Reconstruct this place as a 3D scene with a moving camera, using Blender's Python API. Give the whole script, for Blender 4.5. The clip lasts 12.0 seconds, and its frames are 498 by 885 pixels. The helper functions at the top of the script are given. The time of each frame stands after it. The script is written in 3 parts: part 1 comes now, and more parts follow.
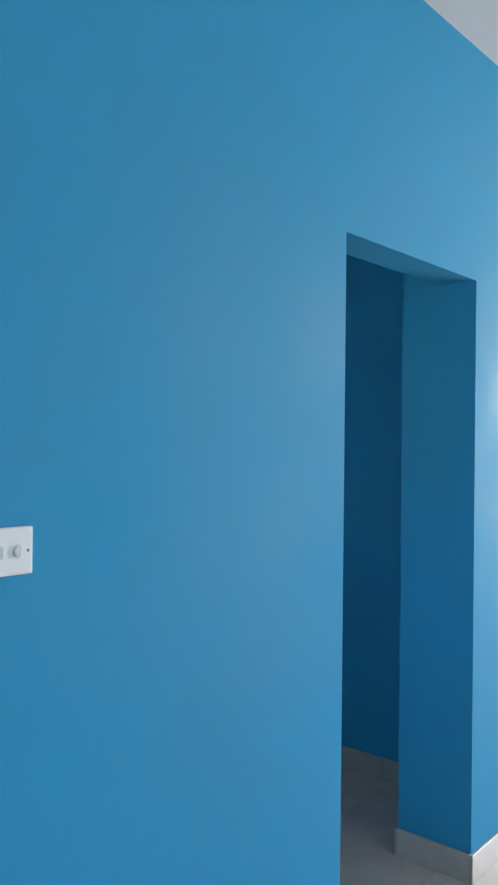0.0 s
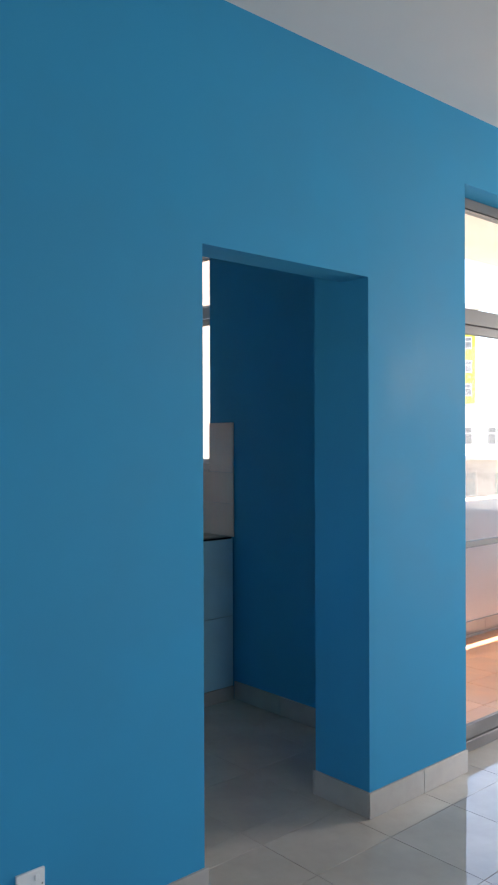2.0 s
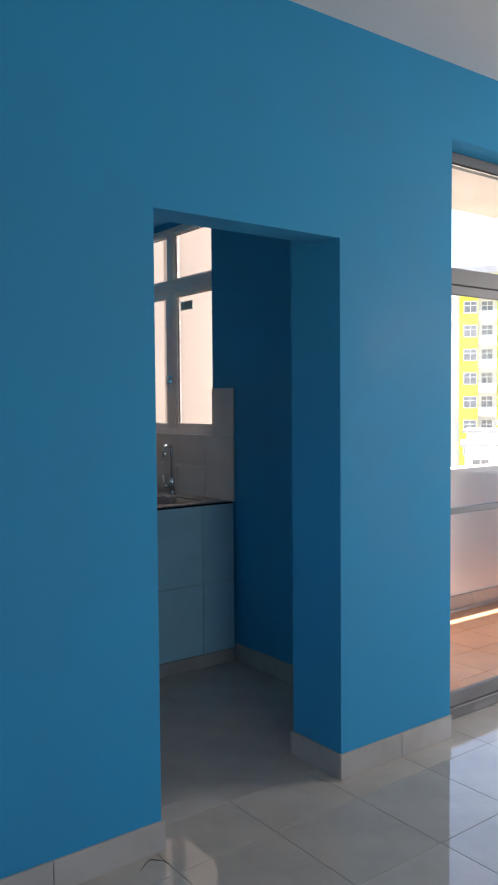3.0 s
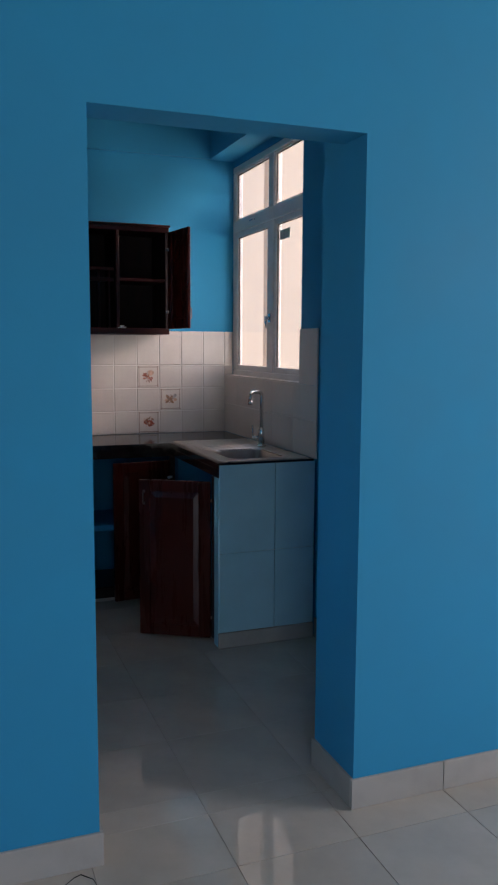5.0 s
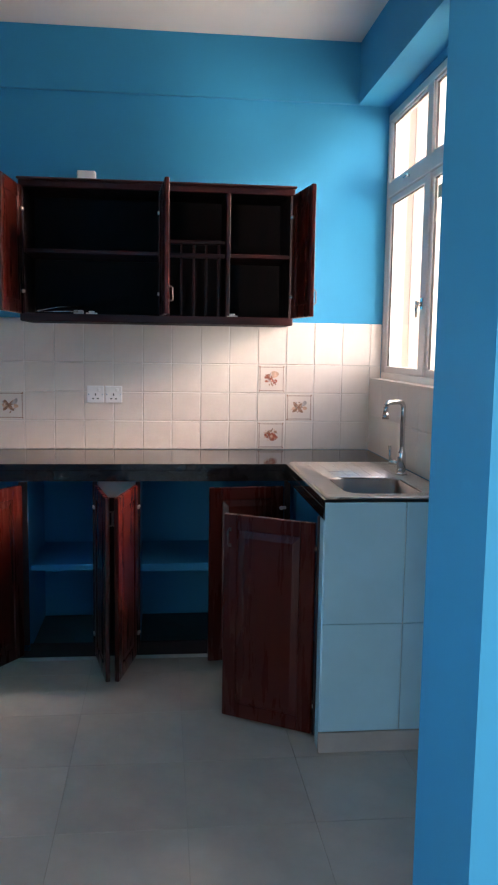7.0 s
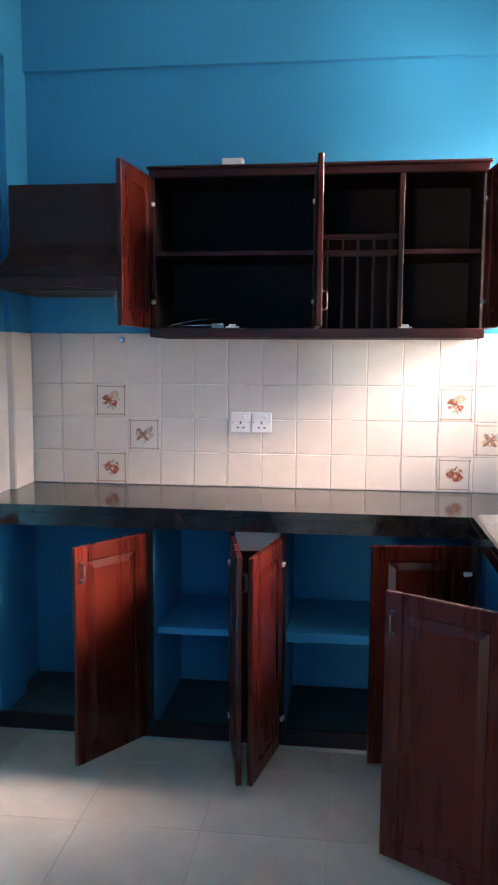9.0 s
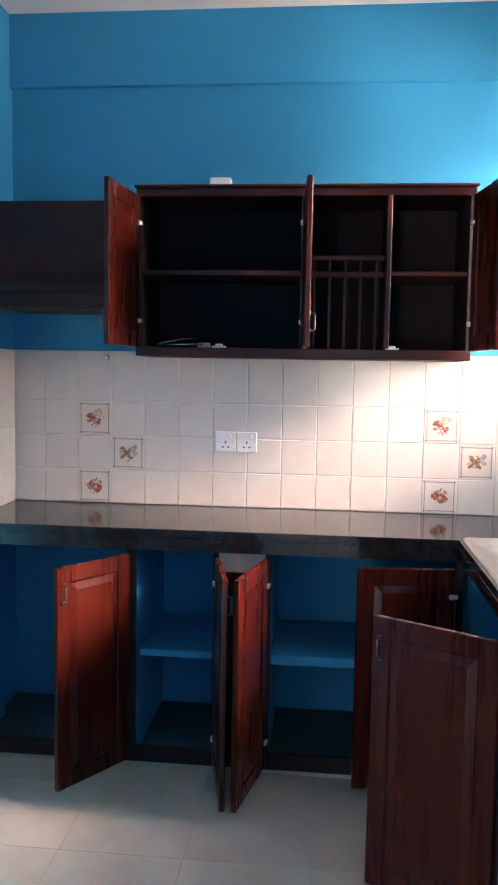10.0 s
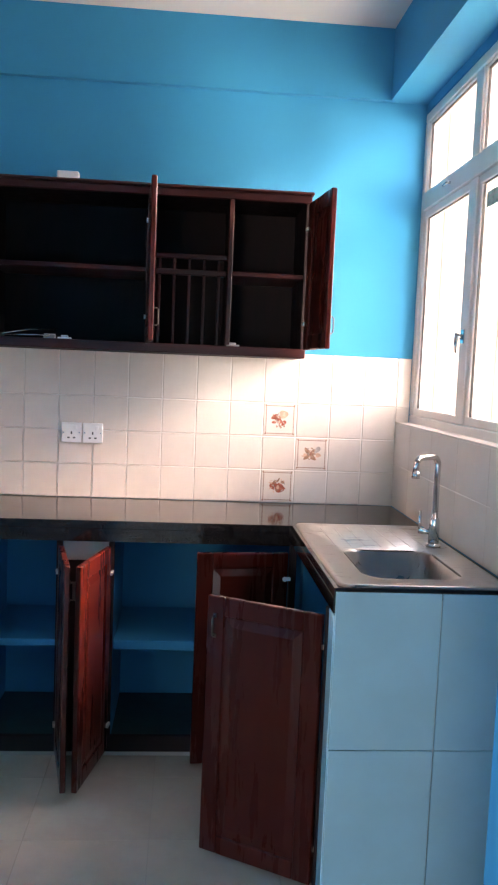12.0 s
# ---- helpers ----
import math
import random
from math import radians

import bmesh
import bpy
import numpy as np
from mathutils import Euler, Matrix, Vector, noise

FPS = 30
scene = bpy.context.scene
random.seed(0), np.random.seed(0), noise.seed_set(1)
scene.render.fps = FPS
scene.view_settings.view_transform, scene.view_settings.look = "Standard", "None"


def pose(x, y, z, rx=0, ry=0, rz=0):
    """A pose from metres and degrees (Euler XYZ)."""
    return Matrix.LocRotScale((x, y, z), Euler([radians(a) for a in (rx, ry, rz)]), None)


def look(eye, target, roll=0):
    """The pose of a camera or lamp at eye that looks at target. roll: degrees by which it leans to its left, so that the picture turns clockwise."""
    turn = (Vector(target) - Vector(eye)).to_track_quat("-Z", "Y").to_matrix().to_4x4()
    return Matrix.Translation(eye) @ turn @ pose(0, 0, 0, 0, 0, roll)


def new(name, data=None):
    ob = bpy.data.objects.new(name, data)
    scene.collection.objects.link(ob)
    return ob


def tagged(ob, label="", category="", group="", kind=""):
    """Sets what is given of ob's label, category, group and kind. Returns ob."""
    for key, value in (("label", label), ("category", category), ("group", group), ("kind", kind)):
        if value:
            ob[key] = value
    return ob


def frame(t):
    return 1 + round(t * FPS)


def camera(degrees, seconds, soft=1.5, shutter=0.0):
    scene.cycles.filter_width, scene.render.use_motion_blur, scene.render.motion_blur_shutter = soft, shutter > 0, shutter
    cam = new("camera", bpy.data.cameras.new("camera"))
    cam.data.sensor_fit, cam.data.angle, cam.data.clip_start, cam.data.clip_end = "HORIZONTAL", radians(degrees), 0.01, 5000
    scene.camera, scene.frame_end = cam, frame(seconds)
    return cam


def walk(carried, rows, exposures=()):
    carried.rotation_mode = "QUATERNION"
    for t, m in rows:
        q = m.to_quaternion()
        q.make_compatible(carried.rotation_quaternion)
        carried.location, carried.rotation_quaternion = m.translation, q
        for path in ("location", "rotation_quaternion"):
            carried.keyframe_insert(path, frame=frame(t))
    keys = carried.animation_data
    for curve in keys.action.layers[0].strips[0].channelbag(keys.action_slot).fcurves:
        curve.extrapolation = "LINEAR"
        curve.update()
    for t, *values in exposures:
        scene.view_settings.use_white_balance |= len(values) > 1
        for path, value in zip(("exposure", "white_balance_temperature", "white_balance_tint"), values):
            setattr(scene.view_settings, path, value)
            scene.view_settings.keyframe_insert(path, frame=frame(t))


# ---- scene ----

cam = camera(34.4, 12.0, soft=2.2)
PATH = [
    (0, (-3.231, -4.145, 1.543), (-1.709, -2.847, 1.551), 0.6),
    (0.5, (-3.26, -4.422, 1.488), (-1.759, -3.102, 1.539), 0.8),
    (1, (-3.165, -4.554, 1.495), (-1.669, -3.227, 1.516), 0.4),
    (1.5, (-3.033, -4.708, 1.51), (-1.576, -3.339, 1.513), 0.1),
    (2, (-2.991, -4.964, 1.502), (-1.665, -3.466, 1.493), -0.2),
    (2.5, (-2.878, -5.121, 1.494), (-1.611, -3.574, 1.45), -0.4),
    (4.5, (-2.017, -5.253, 1.498), (-1.177, -3.454, 1.258), -0.0),
    (5, (-1.739, -5.101, 1.512), (-1.035, -3.244, 1.271), 0.3),
    (5.5, (-1.536, -4.866, 1.483), (-0.913, -2.979, 1.252), 1.1),
    (6, (-1.359, -4.627, 1.485), (-0.803, -2.719, 1.259), 1.5),
    (6.5, (-1.194, -4.411, 1.511), (-0.818, -2.461, 1.269), 1.1),
    (7, (-1.072, -4.164, 1.465), (-0.856, -2.189, 1.231), 0.9),
    (7.5, (-0.998, -3.926, 1.464), (-0.868, -1.944, 1.234), 0.3),
    (9.5, (-0.946, -3.383, 1.513), (-1.24, -1.415, 1.313), 0.5),
    (10, (-0.973, -3.407, 1.519), (-1.168, -1.424, 1.343), 1.0),
    (10.5, (-0.9, -3.506, 1.523), (-1.09, -1.521, 1.366), 1.0),
    (11, (-0.862, -3.64, 1.52), (-1.053, -1.656, 1.358), 1.3),
    (11.5, (-0.867, -3.642, 1.515), (-0.975, -1.652, 1.343), 1.8),
    (12, (-0.923, -3.526, 1.509), (-0.761, -1.54, 1.335), 2.4),
]
EXPOSURE = [(0.0, 3.15, 6450, 9), (0.8, 3.25, 6750, 9), (1.5, 3.05, 6800, 10), (2.0, 2.55, 6650, 12), (2.5, 2.35, 6550, 13), (4.5, 1.95, 6350, 14), (5.5, 2.5, 6450, 15),
            (6.5, 3.3, 6700, 15), (7.5, 3.8, 7000, 16), (9.5, 4.35, 6800, 16), (12.0, 4.2, 7200, 19)]
walk(cam, [(t, look(e, g, r)) for t, e, g, r in PATH], EXPOSURE)

# ---- world, sun, large lights ----
SUN_FROM = Vector((-0.05, 0.12, 0.98)).normalized()
world = bpy.data.worlds.new("sky")
scene.world = world
world.use_nodes = True
wn = world.node_tree.nodes
sky = wn.new("ShaderNodeTexSky")
sky.sky_type = "NISHITA"
sky.sun_disc = False
sky.sun_elevation = math.asin(SUN_FROM.z)
sky.sun_rotation = math.atan2(SUN_FROM.x, SUN_FROM.y)
sky.dust_density = 3.0
world.node_tree.links.new(sky.outputs["Color"], wn["Background"].inputs["Color"])
wn["Background"].inputs["Strength"].default_value = 0.15
sun = new("sun", bpy.data.lights.new("sun", "SUN"))
sun.data.energy, sun.data.angle, sun.data.color = 5.0, radians(0.5), (1.0, 0.93, 0.84)
sun.matrix_world = look(SUN_FROM * 30, (0, 0, 0))


def sky_lamp(name, eye, target, w, h, watts, color):
    lamp = new(name, bpy.data.lights.new(name, "AREA"))
    lamp.data.shape, lamp.data.size, lamp.data.size_y = "RECTANGLE", w, h
    lamp.data.energy, lamp.data.color = watts, color
    lamp.matrix_world = look(eye, target)
    return lamp


# added lamp in an assumed, unseen side opening; brightens the doorway wall's right end
sky_lamp("side_fill_light", (3.50, -4.9, 1.6), (0.0, -4.9, 1.5), 1.8, 1.5, 21, (1.0, 0.95, 0.9))
# added lamp in an assumed, unseen rear doorway; lifts the jamb and sink panel
sky_lamp("rear_fill_light", (-2.40, -7.58, 1.05), (-2.40, 0.0, 1.05), 1.2, 2.06, 2.4, (1.0, 0.95, 0.9))
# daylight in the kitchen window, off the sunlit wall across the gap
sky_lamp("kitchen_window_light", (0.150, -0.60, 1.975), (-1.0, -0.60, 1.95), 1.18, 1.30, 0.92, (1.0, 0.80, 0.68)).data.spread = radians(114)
# lamp added in the empty gap to even out light through the same window
sky_lamp("gap_fill_light", (3.0, -0.85, 3.6), (-2.5, -0.75, 1.1), 0.8, 1.8, 4.3, (1.0, 0.80, 0.68)).data.spread = radians(38)

# ---- materials ----


def material(name):
    m = bpy.data.materials.new(name)
    m.use_nodes = True
    return m, m.node_tree, m.node_tree.nodes["Principled BSDF"]


def node(nt, kind, **values):
    n = nt.nodes.new(kind)
    for key, v in values.items():
        n.inputs[key.replace("_", " ")].default_value = v
    return n


def surface(name, color, rough=0.5, metal=0.0, vary=0.12, scale=3.0, bump=0.0, bump_scale=200.0, dark=None, stretch=(1, 1, 1), coat=0.0, spots=0.0, per_piece=0.0, spec=0.5):
    """Paint, tile, stone, wood or metal with two scales of variation and a fine relief."""
    m, nt, b = material(name)
    dark = dark or tuple(c * (1 - 2.2 * vary) for c in color)
    coord = nt.nodes.new("ShaderNodeTexCoord")
    mp = nt.nodes.new("ShaderNodeMapping")
    mp.inputs["Scale"].default_value = stretch
    nt.links.new(coord.outputs["Object"], mp.inputs["Vector"])
    big = node(nt, "ShaderNodeTexNoise", Scale=scale, Detail=5.0, Roughness=0.6)
    nt.links.new(mp.outputs[0], big.inputs["Vector"])
    mix = nt.nodes.new("ShaderNodeMix")
    mix.data_type = "RGBA"
    mix.inputs["A"].default_value = (*dark, 1)
    mix.inputs["B"].default_value = (*color, 1)
    rmp = node(nt, "ShaderNodeMapRange", From_Min=0.3, From_Max=0.62)
    nt.links.new(big.outputs["Fac"], rmp.inputs["Value"])
    nt.links.new(rmp.outputs[0], mix.inputs["Factor"])
    out = mix.outputs["Result"]
    small = node(nt, "ShaderNodeTexNoise", Scale=bump_scale, Detail=3.0)
    nt.links.new(mp.outputs[0], small.inputs["Vector"])
    if spots:
        m2 = nt.nodes.new("ShaderNodeMix")
        m2.data_type = "RGBA"
        m2.blend_type = "MULTIPLY"
        sp = node(nt, "ShaderNodeMapRange", From_Min=0.35, From_Max=0.65, To_Min=1 - spots, To_Max=1 + spots)
        nt.links.new(small.outputs["Fac"], sp.inputs["Value"])
        m2.inputs["Factor"].default_value = 1.0
        nt.links.new(out, m2.inputs["A"])
        nt.links.new(sp.outputs[0], m2.inputs["B"])
        out = m2.outputs["Result"]
    if per_piece:
        info = nt.nodes.new("ShaderNodeObjectInfo")
        pp = node(nt, "ShaderNodeMapRange", To_Min=1 - per_piece, To_Max=1 + per_piece)
        nt.links.new(info.outputs["Random"], pp.inputs["Value"])
        m3 = nt.nodes.new("ShaderNodeMix")
        m3.data_type = "RGBA"
        m3.blend_type = "MULTIPLY"
        m3.inputs["Factor"].default_value = 1.0
        nt.links.new(out, m3.inputs["A"])
        nt.links.new(pp.outputs[0], m3.inputs["B"])
        out = m3.outputs["Result"]
    nt.links.new(out, b.inputs["Base Color"])
    rr = node(nt, "ShaderNodeMapRange", From_Min=0.3, From_Max=0.7, To_Min=rough * 0.85, To_Max=min(1, rough * 1.2))
    nt.links.new(big.outputs["Fac"], rr.inputs["Value"])
    nt.links.new(rr.outputs[0], b.inputs["Roughness"])
    b.inputs["Metallic"].default_value = metal
    b.inputs["Specular IOR Level"].default_value = spec
    b.inputs["Coat Weight"].default_value = coat
    b.inputs["Coat Roughness"].default_value = 0.12
    if bump:
        bp = node(nt, "ShaderNodeBump", Strength=bump, Distance=0.002)
        nt.links.new(small.outputs["Fac"], bp.inputs["Height"])
        nt.links.new(bp.outputs[0], b.inputs["Normal"])
    return m


BLUE = surface("blue_paint", (0.024, 0.30, 0.54), 0.70, vary=0.04, scale=1.6, bump=0.10, bump_scale=140, spec=0.38)
WHITE_CEIL = surface("ceiling_paint", (0.74, 0.71, 0.69), 0.7, vary=0.03, scale=1.2, bump=0.2, bump_scale=120)
CREAM = surface("cream_paint", (0.90, 0.78, 0.69), 0.7, vary=0.05, scale=1.5, bump=0.3, bump_scale=60)
NEIGHBOUR = surface("neighbour_render", (0.44, 0.33, 0.25), 0.8, vary=0.06, scale=0.6, bump=0.3, bump_scale=40)
FLOOR = surface("porcelain_floor", (0.51, 0.455, 0.39), 0.035, vary=0.06, scale=5, bump=0.02, bump_scale=30, per_piece=0.04)
GROUT = surface("floor_grout", (0.40, 0.36, 0.32), 0.8, vary=0.1, bump=0.3)
SKIRT = surface("skirting_tile", (0.46, 0.42, 0.38), 0.22, vary=0.06, scale=6, per_piece=0.05)
TILE = surface("glazed_tile", (0.70, 0.63, 0.57), 0.36, vary=0.03, scale=9, bump=0.06, bump_scale=22, per_piece=0.03)
TILE_GROUT = surface("wall_grout", (0.78, 0.75, 0.71), 0.7, vary=0.08)
PANEL_TILE = surface("panel_tile", (0.40, 0.68, 0.78), 0.16, vary=0.03, scale=5, bump=0.04, bump_scale=12, per_piece=0.02)
GRANITE = surface("dark_granite", (0.016, 0.014, 0.014), 0.10, vary=0.2, scale=20, spots=0.35, bump_scale=260)
WOOD = surface("mahogany", (0.058, 0.0060, 0.003), 0.28, vary=0.3, scale=3, dark=(0.040, 0.0050, 0.003), stretch=(7, 7, 0.7), bump=0.0, bump_scale=40, coat=0.12, spec=0.3)
DARKWOOD = surface("dark_mahogany", (0.060, 0.014, 0.013), 0.35, vary=0.25, scale=3, stretch=(0.7, 7, 7), spec=0.35)
WOOD_IN = surface("cupboard_lining", (0.024, 0.013, 0.014), 0.6, vary=0.2, scale=5, stretch=(4, 4, 1), spec=0.25)
HOOD = surface("hood_enamel", (0.050, 0.022, 0.022), 0.42, vary=0.12, scale=4, spec=0.2)
STEEL = surface("stainless_steel", (0.44, 0.41, 0.38), 0.30, 1.0, vary=0.08, scale=8, stretch=(1, 14, 1), bump=0.03, bump_scale=120)
CHROME = surface("chrome", (0.72, 0.71, 0.70), 0.14, 1.0, vary=0.03)
ALU = surface("window_aluminium", (0.74, 0.69, 0.65), 0.42, 0.15, vary=0.05, scale=6)
# darker copy of the aluminium: the balcony door's shade is in the colour
SHADED_ALU = surface("shaded_aluminium", (0.21, 0.195, 0.19), 0.45, 0.2, vary=0.06, scale=6)
GASKET = surface("black_gasket", (0.02, 0.02, 0.02), 0.6, vary=0.1)
# metal hinges coloured near white, in place of their white reflection
HINGE = surface("glint_hinge", (0.85, 0.84, 0.82), 0.45, 0.3, vary=0.03)
PULL = surface("dark_nickel_pull", (0.26, 0.23, 0.21), 0.30, 1.0, vary=0.08)
PLASTIC = surface("white_plastic", (0.88, 0.87, 0.86), 0.32, vary=0.02)
SLOT = surface("socket_slot", (0.02, 0.02, 0.02), 0.5, vary=0.1)
TERRA = surface("terracotta_tile", (0.60, 0.29, 0.16), 0.35, vary=0.1, scale=6, bump=0.05, per_piece=0.06)
CONCRETE = surface("green_grey_concrete", (0.03, 0.095, 0.11), 0.75, vary=0.2, scale=7, bump=0.4, bump_scale=60)
YELLOW = surface("yellow_render", (0.62, 0.60, 0.06), 0.8, vary=0.05)
OFFWHITE = surface("white_render", (0.80, 0.78, 0.74), 0.8, vary=0.06, scale=0.3)
DULL = surface("weathered_render", (0.40, 0.34, 0.30), 0.85, vary=0.25, scale=0.5)
PANE = surface("far_glass", (0.26, 0.26, 0.25), 0.15, vary=0.2)
ROOFING = surface("roof_sheet", (0.50, 0.49, 0.48), 0.6, vary=0.15, scale=0.4)
EARTH = surface("far_ground", (0.24, 0.22, 0.17), 0.9, vary=0.25, scale=0.05)
RED_MOTIF = surface("motif_red", (0.40, 0.10, 0.055), 0.25, vary=0.2, scale=60)
BROWN_MOTIF = surface("motif_brown", (0.36, 0.20, 0.13), 0.25, vary=0.2, scale=60)
PEACH_MOTIF = surface("motif_peach", (0.72, 0.47, 0.33), 0.25, vary=0.15, scale=60)
GREY_MOTIF = surface("motif_grey", (0.45, 0.41, 0.38), 0.25, vary=0.15, scale=60)
PAPER = surface("grey_paper", (0.55, 0.53, 0.52), 0.7, vary=0.1)
STICKER = surface("green_sticker", (0.46, 0.58, 0.50), 0.5, vary=0.25, scale=40)
FAN_PAINT = surface("fan_brown", (0.16, 0.10, 0.08), 0.35, vary=0.1)
FAN_BEIGE = surface("fan_beige", (0.66, 0.60, 0.54), 0.4, vary=0.05)

GLASS, nt, b = material("window_glass")
b.inputs["Base Color"].default_value = (0.97, 0.98, 0.97, 1)
b.inputs["Roughness"].default_value = 0.0
b.inputs["IOR"].default_value = 1.1
b.inputs["Transmission Weight"].default_value = 1.0

# ---- mesh helpers ----


def box(bm, x0, y0, z0, x1, y1, z1, bevel=0.0, mi=0, seg=1):
    vs = bmesh.ops.create_cube(bm, size=1.0)["verts"]
    for v in vs:
        v.co = Vector(((x0 + x1) / 2 + v.co.x * (x1 - x0), (y0 + y1) / 2 + v.co.y * (y1 - y0), (z0 + z1) / 2 + v.co.z * (z1 - z0)))
    faces = {f for v in vs for f in v.link_faces}
    for f in faces:
        f.material_index = mi
    if bevel:
        edges = list({e for v in vs for e in v.link_edges})
        bmesh.ops.bevel(bm, geom=edges, offset=bevel, segments=seg, affect="EDGES", profile=0.5, material=mi)
    return vs


def tube(bm, points, radius, sides=10, mi=0):
    """A round bar along points, closed at both ends."""
    rings = []
    pts = [Vector(p) for p in points]
    for i, p in enumerate(pts):
        d = (pts[min(i + 1, len(pts) - 1)] - pts[max(i - 1, 0)]).normalized()
        up = Vector((0, 0, 1)) if abs(d.z) < 0.9 else Vector((1, 0, 0))
        u = d.cross(up).normalized()
        w = d.cross(u)
        r = radius[i] if isinstance(radius, (list, tuple)) else radius
        rings.append([bm.verts.new(p + r * (math.cos(a) * u + math.sin(a) * w)) for a in (2 * math.pi * k / sides for k in range(sides))])
    for ra, rb in zip(rings, rings[1:]):
        for k in range(sides):
            f = bm.faces.new((ra[k], ra[(k + 1) % sides], rb[(k + 1) % sides], rb[k]))
            f.smooth, f.material_index = True, mi
    for ring in (rings[0], rings[-1]):
        bm.faces.new(ring).material_index = mi


def made(name, bm, mats, parent=None, m=None):
    bmesh.ops.recalc_face_normals(bm, faces=bm.faces)
    me = bpy.data.meshes.new(name)
    bm.to_mesh(me)
    bm.free()
    for mat in (mats if isinstance(mats, (list, tuple)) else [mats]):
        me.materials.append(mat)
    ob = new(name, me)
    if m is not None:
        ob.matrix_basis = m
    if parent is not None:
        under(ob, parent)
    return ob


def under(ob, parent):
    ob.parent = parent
    return ob


def boxes(name, mats, items, parent=None, bevel=0.0, m=None):
    bm = bmesh.new()
    for it in items:
        box(bm, *it[:6], bevel=bevel, mi=it[6] if len(it) > 6 else 0)
    return made(name, bm, mats, parent, m)


def each(name, mats, items, parent=None, bevel=0.0, m=None):
    """One part for each box."""
    return [boxes(name, mats, [it], parent, bevel, m) for it in items]


def base(name, x, y, z, label, category, group="", kind=""):
    """An Empty at a thing's base; its parts are built in coordinates that start there."""
    e = new(name)
    e.empty_display_size = 0.1
    e.matrix_basis = Matrix.Translation((x, y, z))
    return tagged(e, label, category, group, kind)


def structure(ob, label, category):
    return tagged(ob, label, category, kind="structure")


# ---- plan ----
WY, WI = -2.900, -2.606          # the doorway wall: living side, kitchen side
WL = -2.755                      # kitchen face of the thinner part and the lintel
JL, JR, HEAD = -1.364, -0.533, 2.139
KX0, KX1 = -2.372, 0.030         # kitchen side walls
BACK = 0.010
CEIL_L, CEIL_K = 2.965, 2.990
CT = 0.9355                      # counter top
T = 0.148                        # wall tile
GX0, GX1, GTOP = 0.136, 2.60, 2.646   # glazed balcony door
LX0, LX1, LY0 = -4.6, 3.40, -7.5

# ---- large structure ----
structure(boxes("wall_doorway", BLUE, [
    (LX0, WY, 0, JL, WL, 3.1), (JL, WY, HEAD, JR, WL, 3.1), (JR, WY, 0, GX0, WI, 3.1),
    (GX0, WY, GTOP, GX1, WI - 0.13, 3.1), (GX1, WY, 0, LX1, WI - 0.13, 3.1)]),
    "blue painted plaster wall with an open doorway", "wall")
structure(boxes("wall_west", BLUE, [(LX0 - 0.15, LY0, 0, LX0, WI, 3.1)]), "blue painted plaster living room wall", "wall")
# window opening assumed out of view, to hold the side lamp
structure(boxes("wall_east", BLUE, [
    (LX1, LY0, 0, LX1 + 0.15, -5.8, 3.1), (LX1, -4.0, 0, LX1 + 0.15, WI - 0.13, 3.1), (LX1, -5.8, 0, LX1 + 0.15, -4.0, 0.85), (LX1, -5.8, 2.35, LX1 + 0.15, -4.0, 3.1)]), "blue painted plaster side wall with an assumed window opening", "wall")
# doorway assumed out of view, to hold the rear lamp
structure(boxes("wall_rear", BLUE, [
    (LX0 - 0.15, LY0 - 0.15, 0, -3.0, LY0, 3.1), (-1.8, LY0 - 0.15, 0, LX1 + 0.15, LY0, 3.1), (-3.0, LY0 - 0.15, 2.1, -1.8, LY0, 3.1)]), "blue painted plaster rear wall with an assumed doorway", "wall")
structure(boxes("wall_kitchen_back", BLUE, [(KX0 - 0.15, BACK, 0, 0.135, BACK + 0.15, 2.694), (KX0 - 0.15, BACK - 0.028, 2.694, 0.135, BACK + 0.15, 3.1)]),
    "blue painted kitchen wall with a shallow beam", "wall")
# small opening added out of view, to let sky light onto the east wall
structure(boxes("wall_kitchen_west", BLUE, [
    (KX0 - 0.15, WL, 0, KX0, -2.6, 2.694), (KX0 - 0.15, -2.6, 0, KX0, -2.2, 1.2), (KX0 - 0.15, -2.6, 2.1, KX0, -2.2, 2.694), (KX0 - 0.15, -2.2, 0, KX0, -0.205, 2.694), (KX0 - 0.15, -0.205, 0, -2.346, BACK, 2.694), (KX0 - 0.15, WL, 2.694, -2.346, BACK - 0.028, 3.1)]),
    "blue painted kitchen wall with corner column and an added unseen opening", "wall")
structure(boxes("wall_kitchen_east", BLUE, [
    (KX1, WI, 0, 0.135, -1.2, 3.1), (KX1, -1.2, 0, 0.135, BACK, 1.306),
    (0.078, -1.2, 2.655, 0.135, BACK, 3.1)]), "blue painted kitchen wall with a window opening", "wall")
structure(boxes("beam_window", BLUE, [(-0.086, WI, 2.694, 0.030, BACK - 0.028, 3.1), (0.030, -1.2, 2.694, 0.078, BACK - 0.028, 3.1)]),
    "blue painted concrete beam above the window", "beam")
structure(boxes("ceiling_living", WHITE_CEIL, [(LX0, LY0, CEIL_L, LX1, WY, CEIL_L + 0.12)]), "white painted flat ceiling", "ceiling")
structure(boxes("ceiling_kitchen", WHITE_CEIL, [(-2.346, WL, CEIL_K, -0.086, BACK - 0.028, CEIL_K + 0.1)]), "white painted kitchen ceiling", "ceiling")
structure(boxes("roof_slab", OFFWHITE, [(LX0 - 0.15, LY0 - 0.15, 3.10, LX1 + 0.15, WI, 3.25), (KX0 - 0.15, WI, 3.10, 0.135, BACK + 0.15, 3.25)]), "plain concrete roof slab", "roof")
